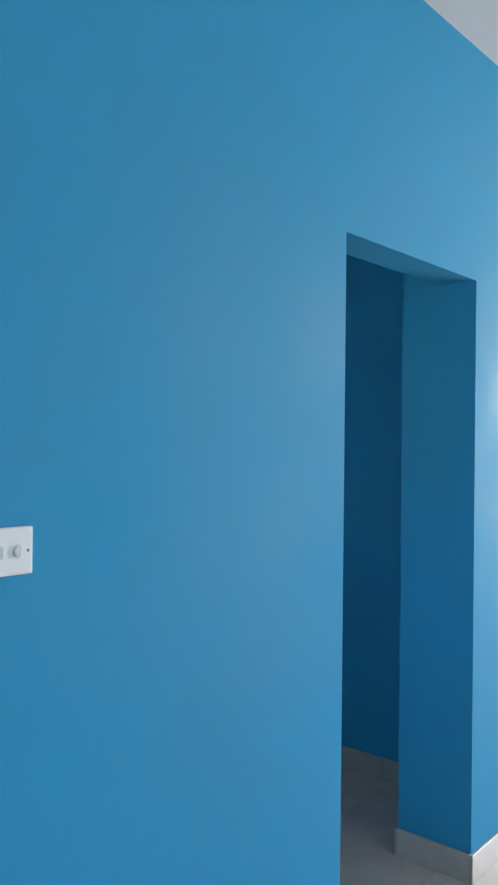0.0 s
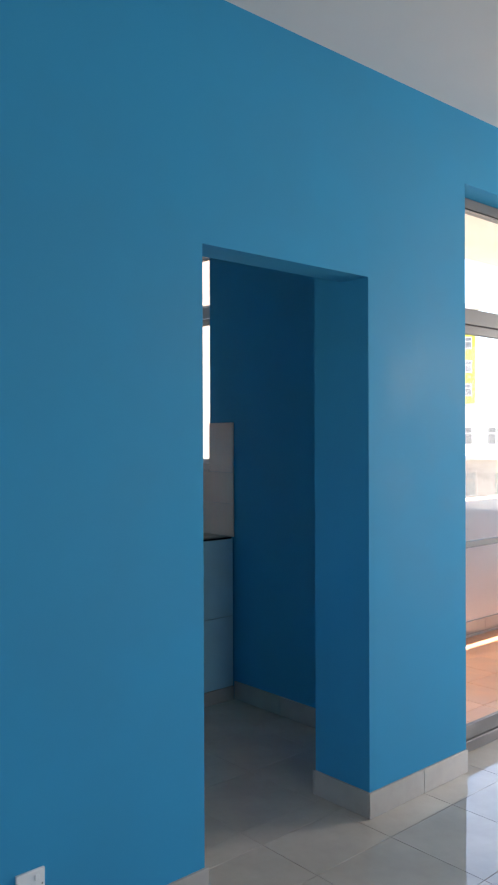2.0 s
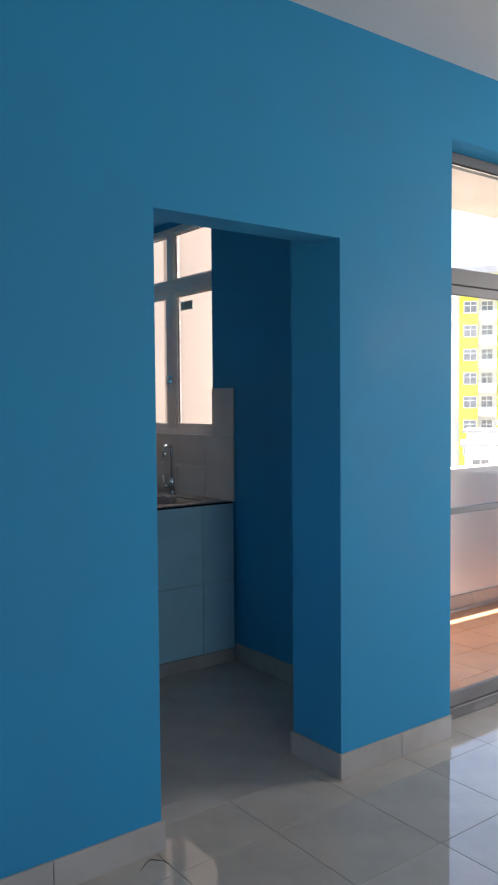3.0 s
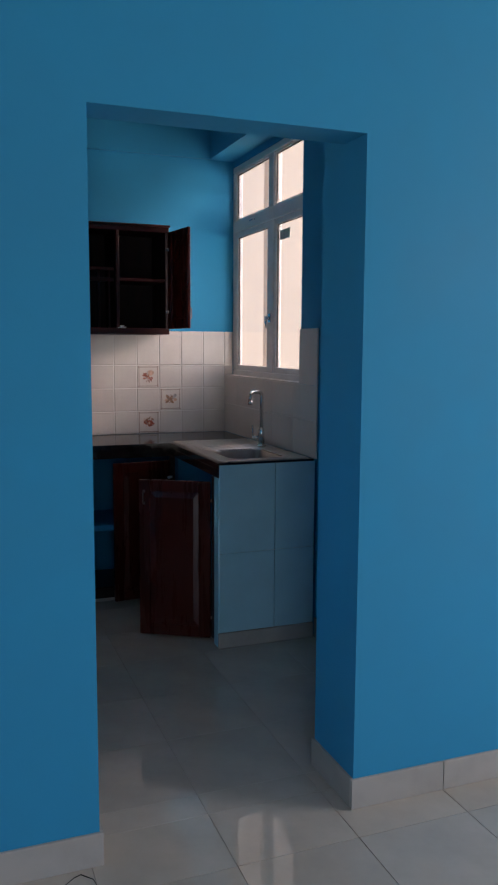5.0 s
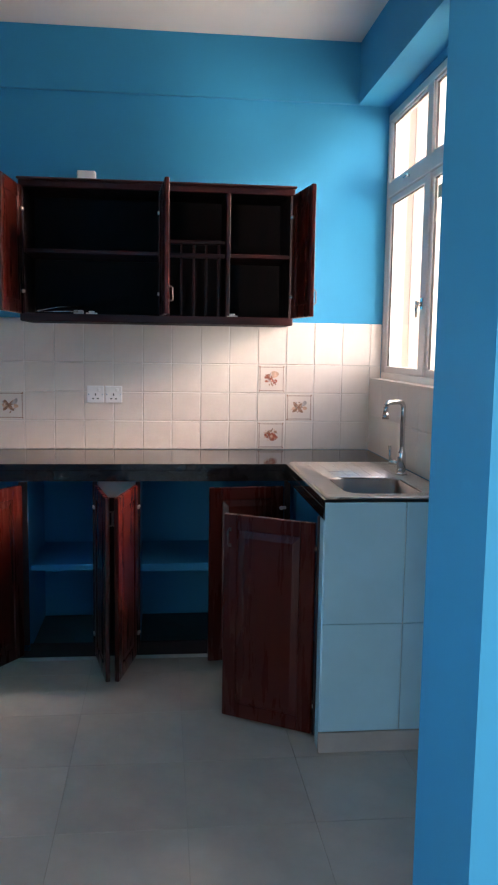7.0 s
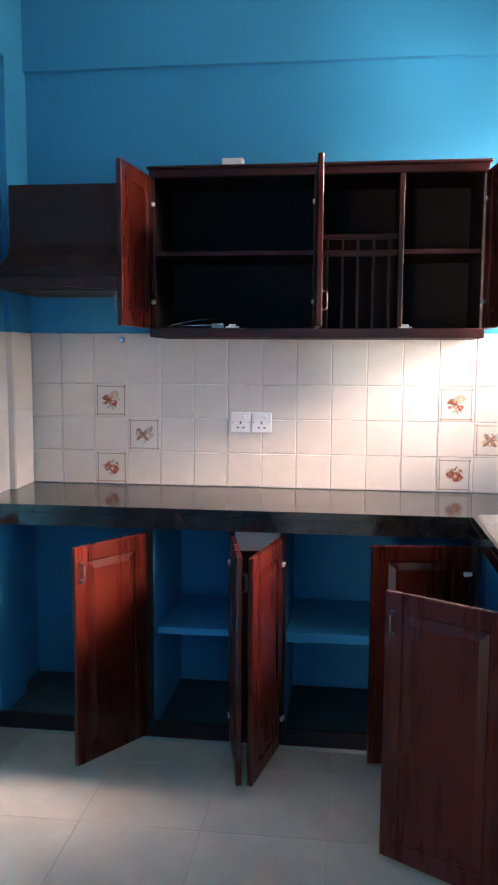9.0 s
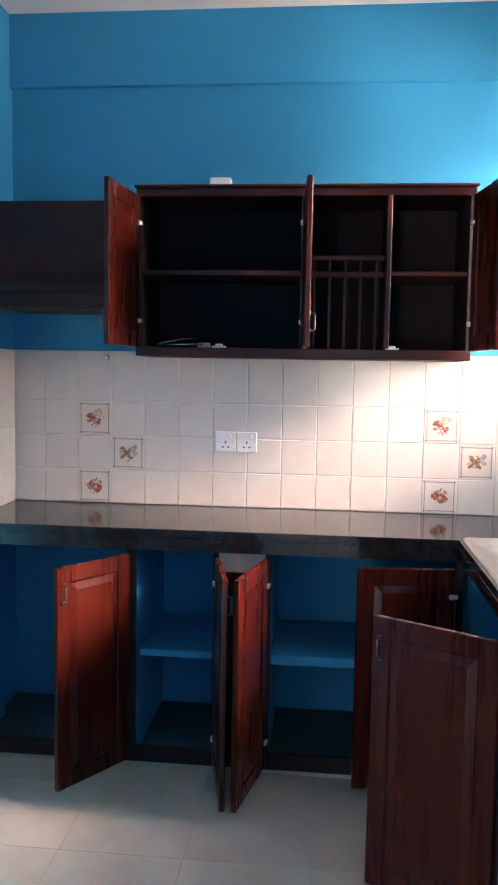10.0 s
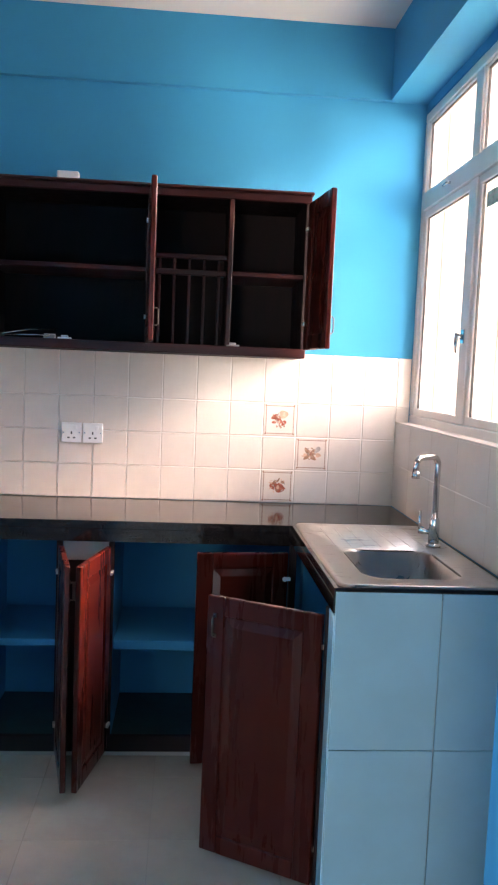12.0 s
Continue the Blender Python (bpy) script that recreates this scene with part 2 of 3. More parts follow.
floor = structure(boxes("floor", GROUT, [(LX0 - 0.1, LY0 - 0.1, -0.2, LX1 + 0.1, -2.76, -0.003), (KX0 - 0.1, -2.76, -0.2, 0.1, BACK, -0.003)]), "polished grey beige porcelain tiled floor", "floor")

# balcony beyond the glazed door
structure(boxes("balcony_floor", GROUT, [(0.14, -2.755, -0.2, 3.50, -1.36, -0.030)]), "terracotta tiled balcony floor", "floor")
structure(boxes("parapet", CREAM, [(0.14, -1.47, -0.2, 3.50, -1.36, 1.03), (3.40, -2.755, -0.2, 3.50, -1.47, 1.03)], bevel=0.006), "cream painted balcony parapet", "parapet")
structure(boxes("balcony_ceiling", CREAM, [(0.14, -2.735, 2.93, 3.55, -1.30, 3.095)]), "cream painted balcony ceiling slab", "ceiling")

# ---- glazed balcony door ----


def glazed_door():
    e = base("balcony_door", GX0, -2.775, 0, "aluminium glazed sliding door with a transom, shade painted in", "door")
    w, fr = GX1 - GX0, 0.045
    y0, y1 = -0.01, 0.055
    items = [(0, y0, 0, w, y1, 0.055), (0, y0, GTOP - 0.05, w, y1, GTOP - 0.002), (0, y0, 0.055, fr, y1, GTOP - 0.05), (w - fr, y0, 0.055, w, y1, GTOP - 0.05),
             (fr, y0, 2.045, w - fr, y1, 2.12)]
    boxes("frame", SHADED_ALU, items, e, bevel=0.003)
    n = 2
    for k in range(n):
        a = fr + k * (w - 2 * fr) / n
        c = fr + (k + 1) * (w - 2 * fr) / n
        yy = 0.0 if k == 0 else 0.028
        boxes("sash", SHADED_ALU, [(a, yy, 0.058, c, yy + 0.022, 0.125), (a, yy, 0.975, c, yy + 0.022, 1.005), (a, yy, 2.0, c, yy + 0.022, 2.043),
                            (a, yy, 0.125, a + 0.05, yy + 0.022, 0.975), (c - 0.05, yy, 0.125, c, yy + 0.022, 0.975),
                            (a, yy, 1.005, a + 0.05, yy + 0.022, 2.0), (c - 0.05, yy, 1.005, c, yy + 0.022, 2.0)], e, bevel=0.002)
        for z0, z1 in ((0.125, 0.975), (1.005, 2.0), (2.122, GTOP - 0.052)):
            g = boxes("pane", GLASS, [(a + 0.05, yy + 0.008, z0, c - 0.05, yy + 0.013, z1)], e)
            g.visible_shadow = False
    each("gasket", GASKET, [(fr, -0.013, GTOP - 0.058, w - fr, -0.009, GTOP - 0.052)], e)
    return e


glazed_door()

# ---- kitchen window ----


def kitchen_window():
    e = base("kitchen_window", 0.078, -1.2, 1.309, "white aluminium window with two casements and upper lights", "window")
    W, H = 1.206, 1.344                      # along y, along z
    x0, x1 = 0.0, 0.055
    fr = 0.040
    m0, m1 = 0.515, 0.590                    # mullion
    t0, t1 = 0.925, 1.000                    # transom
    boxes("frame", ALU, [(x0, 0, 0, x1, W, fr), (x0, 0, H - fr, x1, W, H), (x0, 0, fr, x1, fr, H - fr), (x0, W - fr, fr, x1, W, H - fr),
                         (x0 - 0.004, fr, t0, x1, W - fr, t1), (x0, m0, fr, x1, m1, t0), (x0, m0, t1, x1, m1, H - fr)], e, bevel=0.004)
    for a, c in ((fr, m0), (m1, W - fr)):
        for z0, z1, s in ((fr, t0, 0.032), (t1, H - fr, 0.012)):
            xs = x0 + 0.008
            sash = boxes("sash" if s > 0.02 else "light", ALU, [(xs, a, z0, xs + 0.03, c, z0 + s), (xs, a, z1 - s, xs + 0.03, c, z1), (xs, a, z0 + s, xs + 0.03, a + s, z1 - s), (xs, c - s, z0 + s, xs + 0.03, c, z1 - s)], e, bevel=0.003)
            g = 0.004
            each("gasket", GASKET, [(xs + 0.006, a + s, z0 + s, xs + 0.016, a + s + g, z1 - s), (xs + 0.006, c - s - g, z0 + s, xs + 0.016, c - s, z1 - s),
                                     (xs + 0.006, a + s + g, z1 - s - g, xs + 0.016, c - s - g, z1 - s)], e)
            p = boxes("pane", GLASS, [(xs + 0.012, a + s, z0 + s, xs + 0.017, c - s, z1 - s)], e)
            p.visible_shadow = False
    bm = bmesh.new()
    tube(bm, [(-0.002, 0.555, 0.36), (-0.03, 0.555, 0.36)], 0.010)
    tube(bm, [(-0.026, 0.555, 0.372), (-0.030, 0.548, 0.335), (-0.028, 0.545, 0.30)], [0.008, 0.007, 0.005])
    box(bm, -0.006, 0.538, 0.335, 0.0, 0.572, 0.388, bevel=0.002)
    tagged(made("latch", bm, CHROME, e), "small chrome window latch")
    bm = bmesh.new()
    tube(bm, [(-0.006, 0.80, 0.965), (-0.02, 0.80, 0.965), (-0.022, 0.84, 0.960)], 0.005, 8)
    made("stay", bm, CHROME, e)
    # sticker on the glass of one casement
    bm = bmesh.new()
    box(bm, 0.0155, 0.31, 0.80, 0.0185, 0.45, 0.855, bevel=0.001)
    box(bm, 0.0145, 0.345, 0.815, 0.0153, 0.40, 0.820, mi=1)
    box(bm, 0.0145, 0.345, 0.832, 0.0153, 0.425, 0.838, mi=1)
    tagged(made("sticker", bm, [STICKER, PAPER], e), "faded green sticker on the glass")
    return e


kitchen_window()

# ---- skirting ----


def skirting(name, runs, label):
    e = base(name, 0, 0, 0, label, "skirting", kind="structure")
    for (xa, ya, xb, yb, nx, ny) in runs:
        L = math.hypot(xb - xa, yb - ya)
        ux, uy = (xb - xa) / L, (yb - ya) / L
        s = 0.0
        while s < L - 0.01:
            q = min(L, s + 0.4)
            bm = bmesh.new()
            box(bm, s + 0.001, 0.0, 0.0, q - 0.001, 0.011, 0.102, bevel=0.0015)
            rot = Matrix(((ux, nx, 0, xa), (uy, ny, 0, ya), (0, 0, 1, 0), (0, 0, 0, 1)))
            made("skirting_tile", bm, SKIRT, e, rot)
            s = q
    return e


skirting("baseboard_living", [(-0.190, WY, JR - 0.011, WY, 0, -1), (-0.190, WY, GX0, WY, 0, -1), (JR, WY, JR, WI, -1, 0),
                              (JL + 0.011, WY, LX0, WY, 0, -1), (JL, WY, JL, WL, 1, 0)], "beige ceramic skirting tiles along the blue wall")
skirting("baseboard_kitchen", [(KX1, WI, KX1, -1.426, -1, 0), (JR - 0.011, WI, KX1, WI, 0, 1), (KX0, WL, JL + 0.011, WL, 0, 1)], "beige ceramic skirting tiles in the kitchen")
skirting("baseboard_balcony", [(0.15, -1.47, 3.40, -1.47, 0, -1), (3.40, -2.74, 3.40, -1.48, -1, 0)], "beige skirting tiles along the parapet")

# ---- counter, cabinets ----


def rounded(x0, y0, x1, y1, r, z, n=6):
    pts = []
    for cx, cy, a in ((x1 - r, y1 - r, 0), (x0 + r, y1 - r, 90), (x0 + r, y0 + r, 180), (x1 - r, y0 + r, 270)):
        for k in range(n + 1):
            t = radians(a + 90 * k / n)
            pts.append(Vector((cx + r * math.cos(t), cy + r * math.sin(t), z)))
    return pts


def bridge(bm, la, lb, smooth=True):
    n = len(la)
    for k in range(n):
        bm.faces.new((la[k], la[(k + 1) % n], lb[(k + 1) % n], lb[k])).smooth = smooth


def ring(bm, pts):
    return [bm.verts.new(p) for p in pts]


BX0, BY0, BX1, BY1 = -0.385, -1.300, -0.095, -0.925     # sink bowl


def counter():
    e = base("kitchen_counter", 0, 0, 0, "black granite kitchen counter over tiled masonry bays", "counter")
    zb = CT - 0.030
    boxes("worktop", GRANITE, [(-2.36, -0.535, zb, 0.016, -0.001, CT), (-0.500, BY1, zb, 0.016, -0.535, CT), (-0.500, -1.412, zb, 0.016, BY0, CT),
                               (-0.500, BY0, zb, BX0, BY1, CT), (BX1, BY0, zb, 0.016, BY1, CT)], e, bevel=0.0015)
    boxes("fascia", GRANITE, [(-2.34, -0.5345, 0.856, -0.4995, -0.512, zb), (-0.4995, -1.40, 0.862, -0.478, -0.512, zb)], e, bevel=0.001)
    # masonry: piers, shelves and plinth, painted blue inside
    each("pier", BLUE, [(-1.372, -0.470, 0.06, -1.170, -0.002, zb), (-1.700, -0.500, 0.06, -1.672, -0.002, zb), (-2.342, -0.49, 0.06, -2.30, -0.24, zb),
                         (-0.44, -0.47, 0.06, 0.014, -0.40, zb)], e)
    boxes("pier_face", TILE, [(-1.361, -0.492, 0.775, -1.191, -0.472, 0.853)], e, bevel=0.002)
    # dark board put in for the shaded gap between the open leaves
    boxes("gap_board", WOOD_IN, [(-1.361, -0.490, 0.089, -1.191, -0.472, 0.773)], e, bevel=0.001)
    boxes("shelf", BLUE, [(-1.670, -0.455, 0.424, -1.374, -0.003, 0.452)], e, bevel=0.004)
    boxes("shelf", BLUE, [(-1.168, -0.455, 0.414, -0.44, -0.003, 0.452)], e, bevel=0.004)
    boxes("plinth", CONCRETE, [(-2.34, -0.470, 0.0, -0.02, -0.003, 0.058)], e, bevel=0.003)
    boxes("plinth", CONCRETE, [(-0.465, -1.34, 0.0, 0.014, -0.472, 0.058)], e, bevel=0.003)
    boxes("toe_kick", SKIRT, [(-2.34, -0.482, 0.0, -0.465, -0.471, 0.022)], e, bevel=0.001)
    # dark timber face frame
    each("face_frame", WOOD_IN, [(-2.335, -0.500, 0.024, -0.50, -0.483, 0.088), (-1.712, -0.508, 0.088, -1.672, -0.501, 0.850), (-2.340, -0.508, 0.088, -2.318, -0.495, 0.850),
                                  (-1.384, -0.508, 0.088, -1.362, -0.493, 0.850), (-1.190, -0.508, 0.088, -1.168, -0.493, 0.850)], e, bevel=0.002)
    each("face_frame", WOOD_IN, [(-0.505, -1.345, 0.024, -0.48, -0.51, 0.088), (-0.505, -0.55, 0.088, -0.48, -0.51, 0.86), (-0.505, -1.345, 0.088, -0.48, -1.318, 0.86)], e, bevel=0.002)
    # tiled end wall of the sink side
    boxes("end_wall", TILE_GROUT, [(-0.492, -1.414, 0.0, 0.014, -1.345, zb - 0.001)], e)
    for (x0, x1) in ((-0.497, -0.2035), (-0.2005, 0.016)):
        for (z0, z1) in ((0.078, 0.481), (0.4835, CT - 0.009)):
            boxes("panel_tile", PANEL_TILE, [(x0, -1.423, z0, x1, -1.414, z1)], e, bevel=0.001)
    boxes("panel_tile", PANEL_TILE, [(-0.500, -1.413, 0.0, -0.492, -1.346, 0.86)], e, bevel=0.001)
    boxes("panel_base", SKIRT, [(-0.503, -1.430, 0.0, 0.016, -1.4145, 0.076)], e, bevel=0.002)
    return e


bench = counter()


def handle_mesh():
    bm = bmesh.new()
    tube(bm, [(0, 0, -0.030), (0, 0.012, -0.030), (0, 0.017, -0.025), (0, 0.017, 0.025), (0, 0.012, 0.030), (0, 0, 0.030)], 0.0032, 8)
    box(bm, -0.006, -0.001, -0.038, 0.006, 0.003, -0.024, bevel=0.001)
    box(bm, -0.006, -0.001, 0.024, 0.006, 0.003, 0.038, bevel=0.001)
    return bm


def leaf(parent, hinge, free, z0, z1, front, pull_z):
    """A panelled timber door leaf that stands open, from its hinge to its free edge. front: side (+1 or -1) of the leaf that carries the pull."""
    hx, hy = hinge
    dx, dy = free[0] - hx, free[1] - hy
    w, h, t = math.hypot(dx, dy), z1 - z0, 0.010
    m = Matrix.Translation((hx, hy, z0)) @ Matrix.Rotation(math.atan2(dy, dx), 4, "Z")
    s = 0.058
    bm = bmesh.new()
    box(bm, 0, -t, 0, s, t, h, bevel=0.003)
    box(bm, w - s, -t, 0, w, t, h, bevel=0.003)
    box(bm, s, -t, 0, w - s, t, s, bevel=0.003)
    box(bm, s, -t, h - s, w - s, t, h, bevel=0.003)
    box(bm, s - 0.004, -0.004, s - 0.004, w - s + 0.004, 0.004, h - s + 0.004)
    for sy in (-1, 1):          # raised field with sloping margins
        o = [(s + 0.004, s + 0.004), (w - s - 0.004, s + 0.004), (w - s - 0.004, h - s - 0.004), (s + 0.004, h - s - 0.004)]
        q = 0.030
        i = [(s + q, s + q), (w - s - q, s + q), (w - s - q, h - s - q), (s + q, h - s - q)]
        vo = [bm.verts.new((x, sy * 0.004, z)) for x, z in o]
        vi = [bm.verts.new((x, sy * 0.0095, z)) for x, z in i]
        for k in range(4):
            bm.faces.new((vo[k], vo[(k + 1) % 4], vi[(k + 1) % 4], vi[k]))
        bm.faces.new(vi)
    d = made("door", bm, WOOD, parent, m)
    hm = made("handle", handle_mesh(), PULL)
    hm.matrix_basis = pose(w - 0.028, front * t, pull_z - z0, 0, 0, 0 if front > 0 else 180)
    under(hm, d)
    for z in (0.10, h - 0.10):
        bm = bmesh.new()
        tube(bm, [(0.012, -front * 0.010, z), (0.012, -front * 0.017, z)], 0.009, 10)
        box(bm, -0.010, -front * 0.013 - 0.004, z - 0.006, 0.012, -front * 0.013 + 0.005, z + 0.008, bevel=0.002)
        under(made("hinge", bm, HINGE), d)
    return d


leaf(bench, (-1.700, -0.520), (-1.886, -0.795), 0.045, 0.838, 1, 0.745)
leaf(bench, (-1.366, -0.522), (-1.295, -0.850), 0.045, 0.838, 1, 0.745)
leaf(bench, (-1.186, -0.522), (-1.258, -0.850), 0.045, 0.838, -1, 0.745)
leaf(bench, (-2.336, -0.522), (-2.330, -0.845), 0.045, 0.838, -1, 0.745)
leaf(bench, (-0.515, -0.560), (-0.858, -0.600), 0.030, 0.838, -1, 0.745)
leaf(bench, (-0.508, -1.312), (-0.828, -1.120), 0.020, 0.830, 1, 0.740)


def sink():
    e = base("kitchen_sink", -0.24, -0.95, CT, "stainless steel sink with bowl and ribbed drainboard", "sink")
    o = Matrix.Translation((-(-0.24), 0.95, -CT))
    bm = bmesh.new()
    x0, y0, x1, y1 = -0.488, -1.405, 0.000, -0.505
    z = CT
    outer0 = ring(bm, rounded(x0, y0, x1, y1, 0.03, z + 0.0005))
    outer1 = ring(bm, rounded(x0 + 0.003, y0 + 0.003, x1 - 0.003, y1 - 0.003, 0.03, z + 0.0065))
    lip = ring(bm, rounded(x0 + 0.016, y0 + 0.016, x1 - 0.016, y1 - 0.016, 0.025, z + 0.0065))
    well = ring(bm, rounded(x0 + 0.024, y0 + 0.024, x1 - 0.024, y1 - 0.024, 0.022, z + 0.003))
    b0 = ring(bm, rounded(BX0 - 0.010, BY0 - 0.010, BX1 + 0.010, BY1 + 0.010, 0.075, z + 0.003))
    b1 = ring(bm, rounded(BX0 + 0.002, BY0 + 0.002, BX1 - 0.002, BY1 - 0.002, 0.068, z - 0.006))
    b2 = ring(bm, rounded(BX0 + 0.012, BY0 + 0.012, BX1 - 0.012, BY1 - 0.012, 0.060, z - 0.130))
    b3 = ring(bm, rounded(BX0 + 0.035, BY0 + 0.035, BX1 - 0.035, BY1 - 0.035, 0.050, z - 0.152))
    for a, c in ((outer0, outer1), (outer1, lip), (lip, well), (well, b0), (b0, b1), (b1, b2), (b2, b3)):
        bridge(bm, a, c)
    bm.faces.new(b3)
    for v in bm.verts:
        v.co = o @ v.co
    made("basin", bm, STEEL, e)
    bm = bmesh.new()
    for k in range(7):
        x = -0.40 + 0.052 * k
        tube(bm, [o @ Vector((x, -0.885, z + 0.0020)), o @ Vector((x, -0.56, z + 0.0020))], 0.0022, 8)
    made("drain_rib", bm, STEEL, e)
    bm = bmesh.new()
    tube(bm, [o @ Vector((-0.24, -1.11, z - 0.1515)), o @ Vector((-0.24, -1.11, z - 0.147))], 0.035, 18)
    tube(bm, [o @ Vector((-0.24, -1.11, z - 0.147)), o @ Vector((-0.24, -1.11, z - 0.143))], 0.020, 14)
    made("waste", bm, CHROME, e)
    return e


sink()


def faucet():
    bx, by, z = -0.058, -0.865, CT + 0.006
    e = base("faucet", bx, by, z, "chrome gooseneck kitchen faucet beside the sink", "faucet")
    d = Vector((-0.086, -0.062, 0)).normalized()
    bm = bmesh.new()
    tube(bm, [(0, 0, -0.002), (0, 0, 0.006), (0, 0, 0.010)], [0.026, 0.026, 0.019], 18)
    tube(bm, [(0, 0, 0.008), (0, 0, 0.09), (0, 0, 0.10)], [0.019, 0.017, 0.0125], 16)
    made("body", bm, CHROME, e)
    bm = bmesh.new()
    r = 0.028
    pts = [Vector((0, 0, 0.09)), Vector((0, 0, 0.28))]
    pts += [Vector((0, 0, 0.28)) + d * (r - r * math.cos(a)) + Vector((0, 0, r * math.sin(a))) for a in (radians(15 * k) for k in range(1, 7))]
    q = pts[-1] + d * 0.062
    pts += [q] + [q + d * (r * math.sin(a)) + Vector((0, 0, -r + r * math.cos(a))) for a in (radians(18 * k) for k in range(1, 6))]
    pts += [pts[-1] + Vector((0, 0, -0.022))]
    tube(bm, pts, 0.0105, 12)
    tube(bm, [pts[-1] + Vector((0, 0, 0.004)), pts[-1] + Vector((0, 0, -0.018))], 0.0135, 12)
    made("spout", bm, CHROME, e)
    bm = bmesh.new()
    tube(bm, [(0, 0, 0.048), (-0.030, 0.016, 0.048), (-0.046, 0.024, 0.050)], [0.010, 0.010, 0.012], 10)
    tube(bm, [(-0.042, 0.022, 0.046), (-0.044, 0.023, 0.075), (-0.046, 0.024, 0.118)], [0.006, 0.0055, 0.007], 10)
    made("lever", bm, CHROME, e)
    return e


faucet()


def wall_cupboard():
    x0, x1, z0, z1, yf = -1.716, -0.457, 1.572, 2.200, -0.360
    e = base("wall_cupboard", (x0 + x1) / 2, 0.0, z0, "dark mahogany wall cupboard with doors standing open", "cupboard")
    m = Matrix.Translation((-(x0 + x1) / 2, 0, -z0))
    t = 0.018
    boxes("carcass", WOOD_IN, [(x0, yf + 0.02, z0 + t, x0 + t, -0.002, z1 - t), (x1 - t, yf + 0.02, z0 + t, x1, -0.002, z1 - t), (x0, yf + 0.02, z1 - t, x1, -0.002, z1 - 0.002),
                               (x0, yf + 0.02, z0, x1, -0.002, z0 + t), (x0 + t, -0.010, z0 + t, x1 - t, -0.003, z1 - t), (-1.092, yf + 0.02, z0 + t, -1.068, -0.011, z1 - t)], e, m=m, bevel=0.001)
    each("rail", DARKWOOD, [(x0, yf, z0, x1, yf + 0.02, z0 + 0.036), (x0, yf, z1 - 0.030, x1, yf + 0.02, z1), (-0.777, yf, z0 + 0.036, -0.757, yf + 0.02, z1 - 0.030)], e, m=m, bevel=0.003)
    boxes("cornice", DARKWOOD, [(x0 - 0.008, yf - 0.010, z1, x1 + 0.008, -0.003, z1 + 0.012)], e, m=m, bevel=0.004)
    boxes("divider", WOOD_IN, [(-0.775, yf + 0.021, z0 + 0.019, -0.759, -0.012, z1 - 0.019)], e, m=m)
    boxes("shelf", DARKWOOD, [(x0 + t, yf + 0.03, 1.882, -1.093, -0.012, 1.900)], e, m=m, bevel=0.002)
    boxes("shelf", DARKWOOD, [(-0.758, yf + 0.03, 1.882, x1 - t, -0.012, 1.900)], e, m=m, bevel=0.002)
    bm = bmesh.new()
    for k in range(5):
        x = -1.046 + k * 0.0585
        box(bm, x, -0.30, 1.590, x + 0.011, -0.284, 1.955, bevel=0.002)
    box(bm, -1.066, -0.303, 1.943, -0.778, -0.282, 1.962, bevel=0.002)
    box(bm, -1.066, -0.303, 1.880, -0.778, -0.282, 1.902, bevel=0.002)
    r = made("plate_rack", bm, DARKWOOD, e)
    r.matrix_basis = m
    for hinge, free, front in (((x0 + 0.008, yf - 0.012), (-1.738, -0.690), -1), ((-1.076, yf - 0.012), (-1.052, -0.690), 1), ((x1 - 0.004, yf - 0.012), (-0.424, -0.665), 1)):
        d = leaf(e, hinge, free, 1.604, 2.168, front, 1.690)
        d.matrix_basis = m @ d.matrix_basis
    return e


wall_cupboard()


def catch(x):
    e = base("door_catch", x, -0.35, 1.608, "small white plastic door catch in the cupboard", "door catch", group="catches in the wall cupboard")
    bm = bmesh.new()
    box(bm, -0.026, -0.010, 0, 0.026, 0.010, 0.006, bevel=0.002)
    box(bm, -0.014, -0.008, 0.006, 0.014, 0.008, 0.014, bevel=0.003)
    made("body", bm, PLASTIC, e)
    return e


for x in (-1.395, -0.745):
    catch(x)


def bracket():
    """A loose folded wire plate left in the cupboard."""
    e = base("wire_bracket", -1.52, -0.24, 1.590, "loose grey metal wire bracket lying in the cupboard", "bracket")
    bm = bmesh.new()
    tube(bm, [(-0.14, -0.06, 0.003), (-0.13, -0.07, 0.026), (0.06, -0.085, 0.030), (0.07, 0.05, 0.060), (-0.05, 0.09, 0.056), (-0.13, -0.06, 0.028)], 0.0035, 7)
    tube(bm, [(-0.10, -0.02, 0.006), (0.05, -0.02, 0.012)], 0.003, 7)
    made("wire", bm, CHROME, e)
    bm = bmesh.new()
    box(bm, 0.040, -0.085, 0.0, 0.085, -0.060, 0.036, bevel=0.003)
    made("clip", bm, PAPER, e)
    return e


bracket()


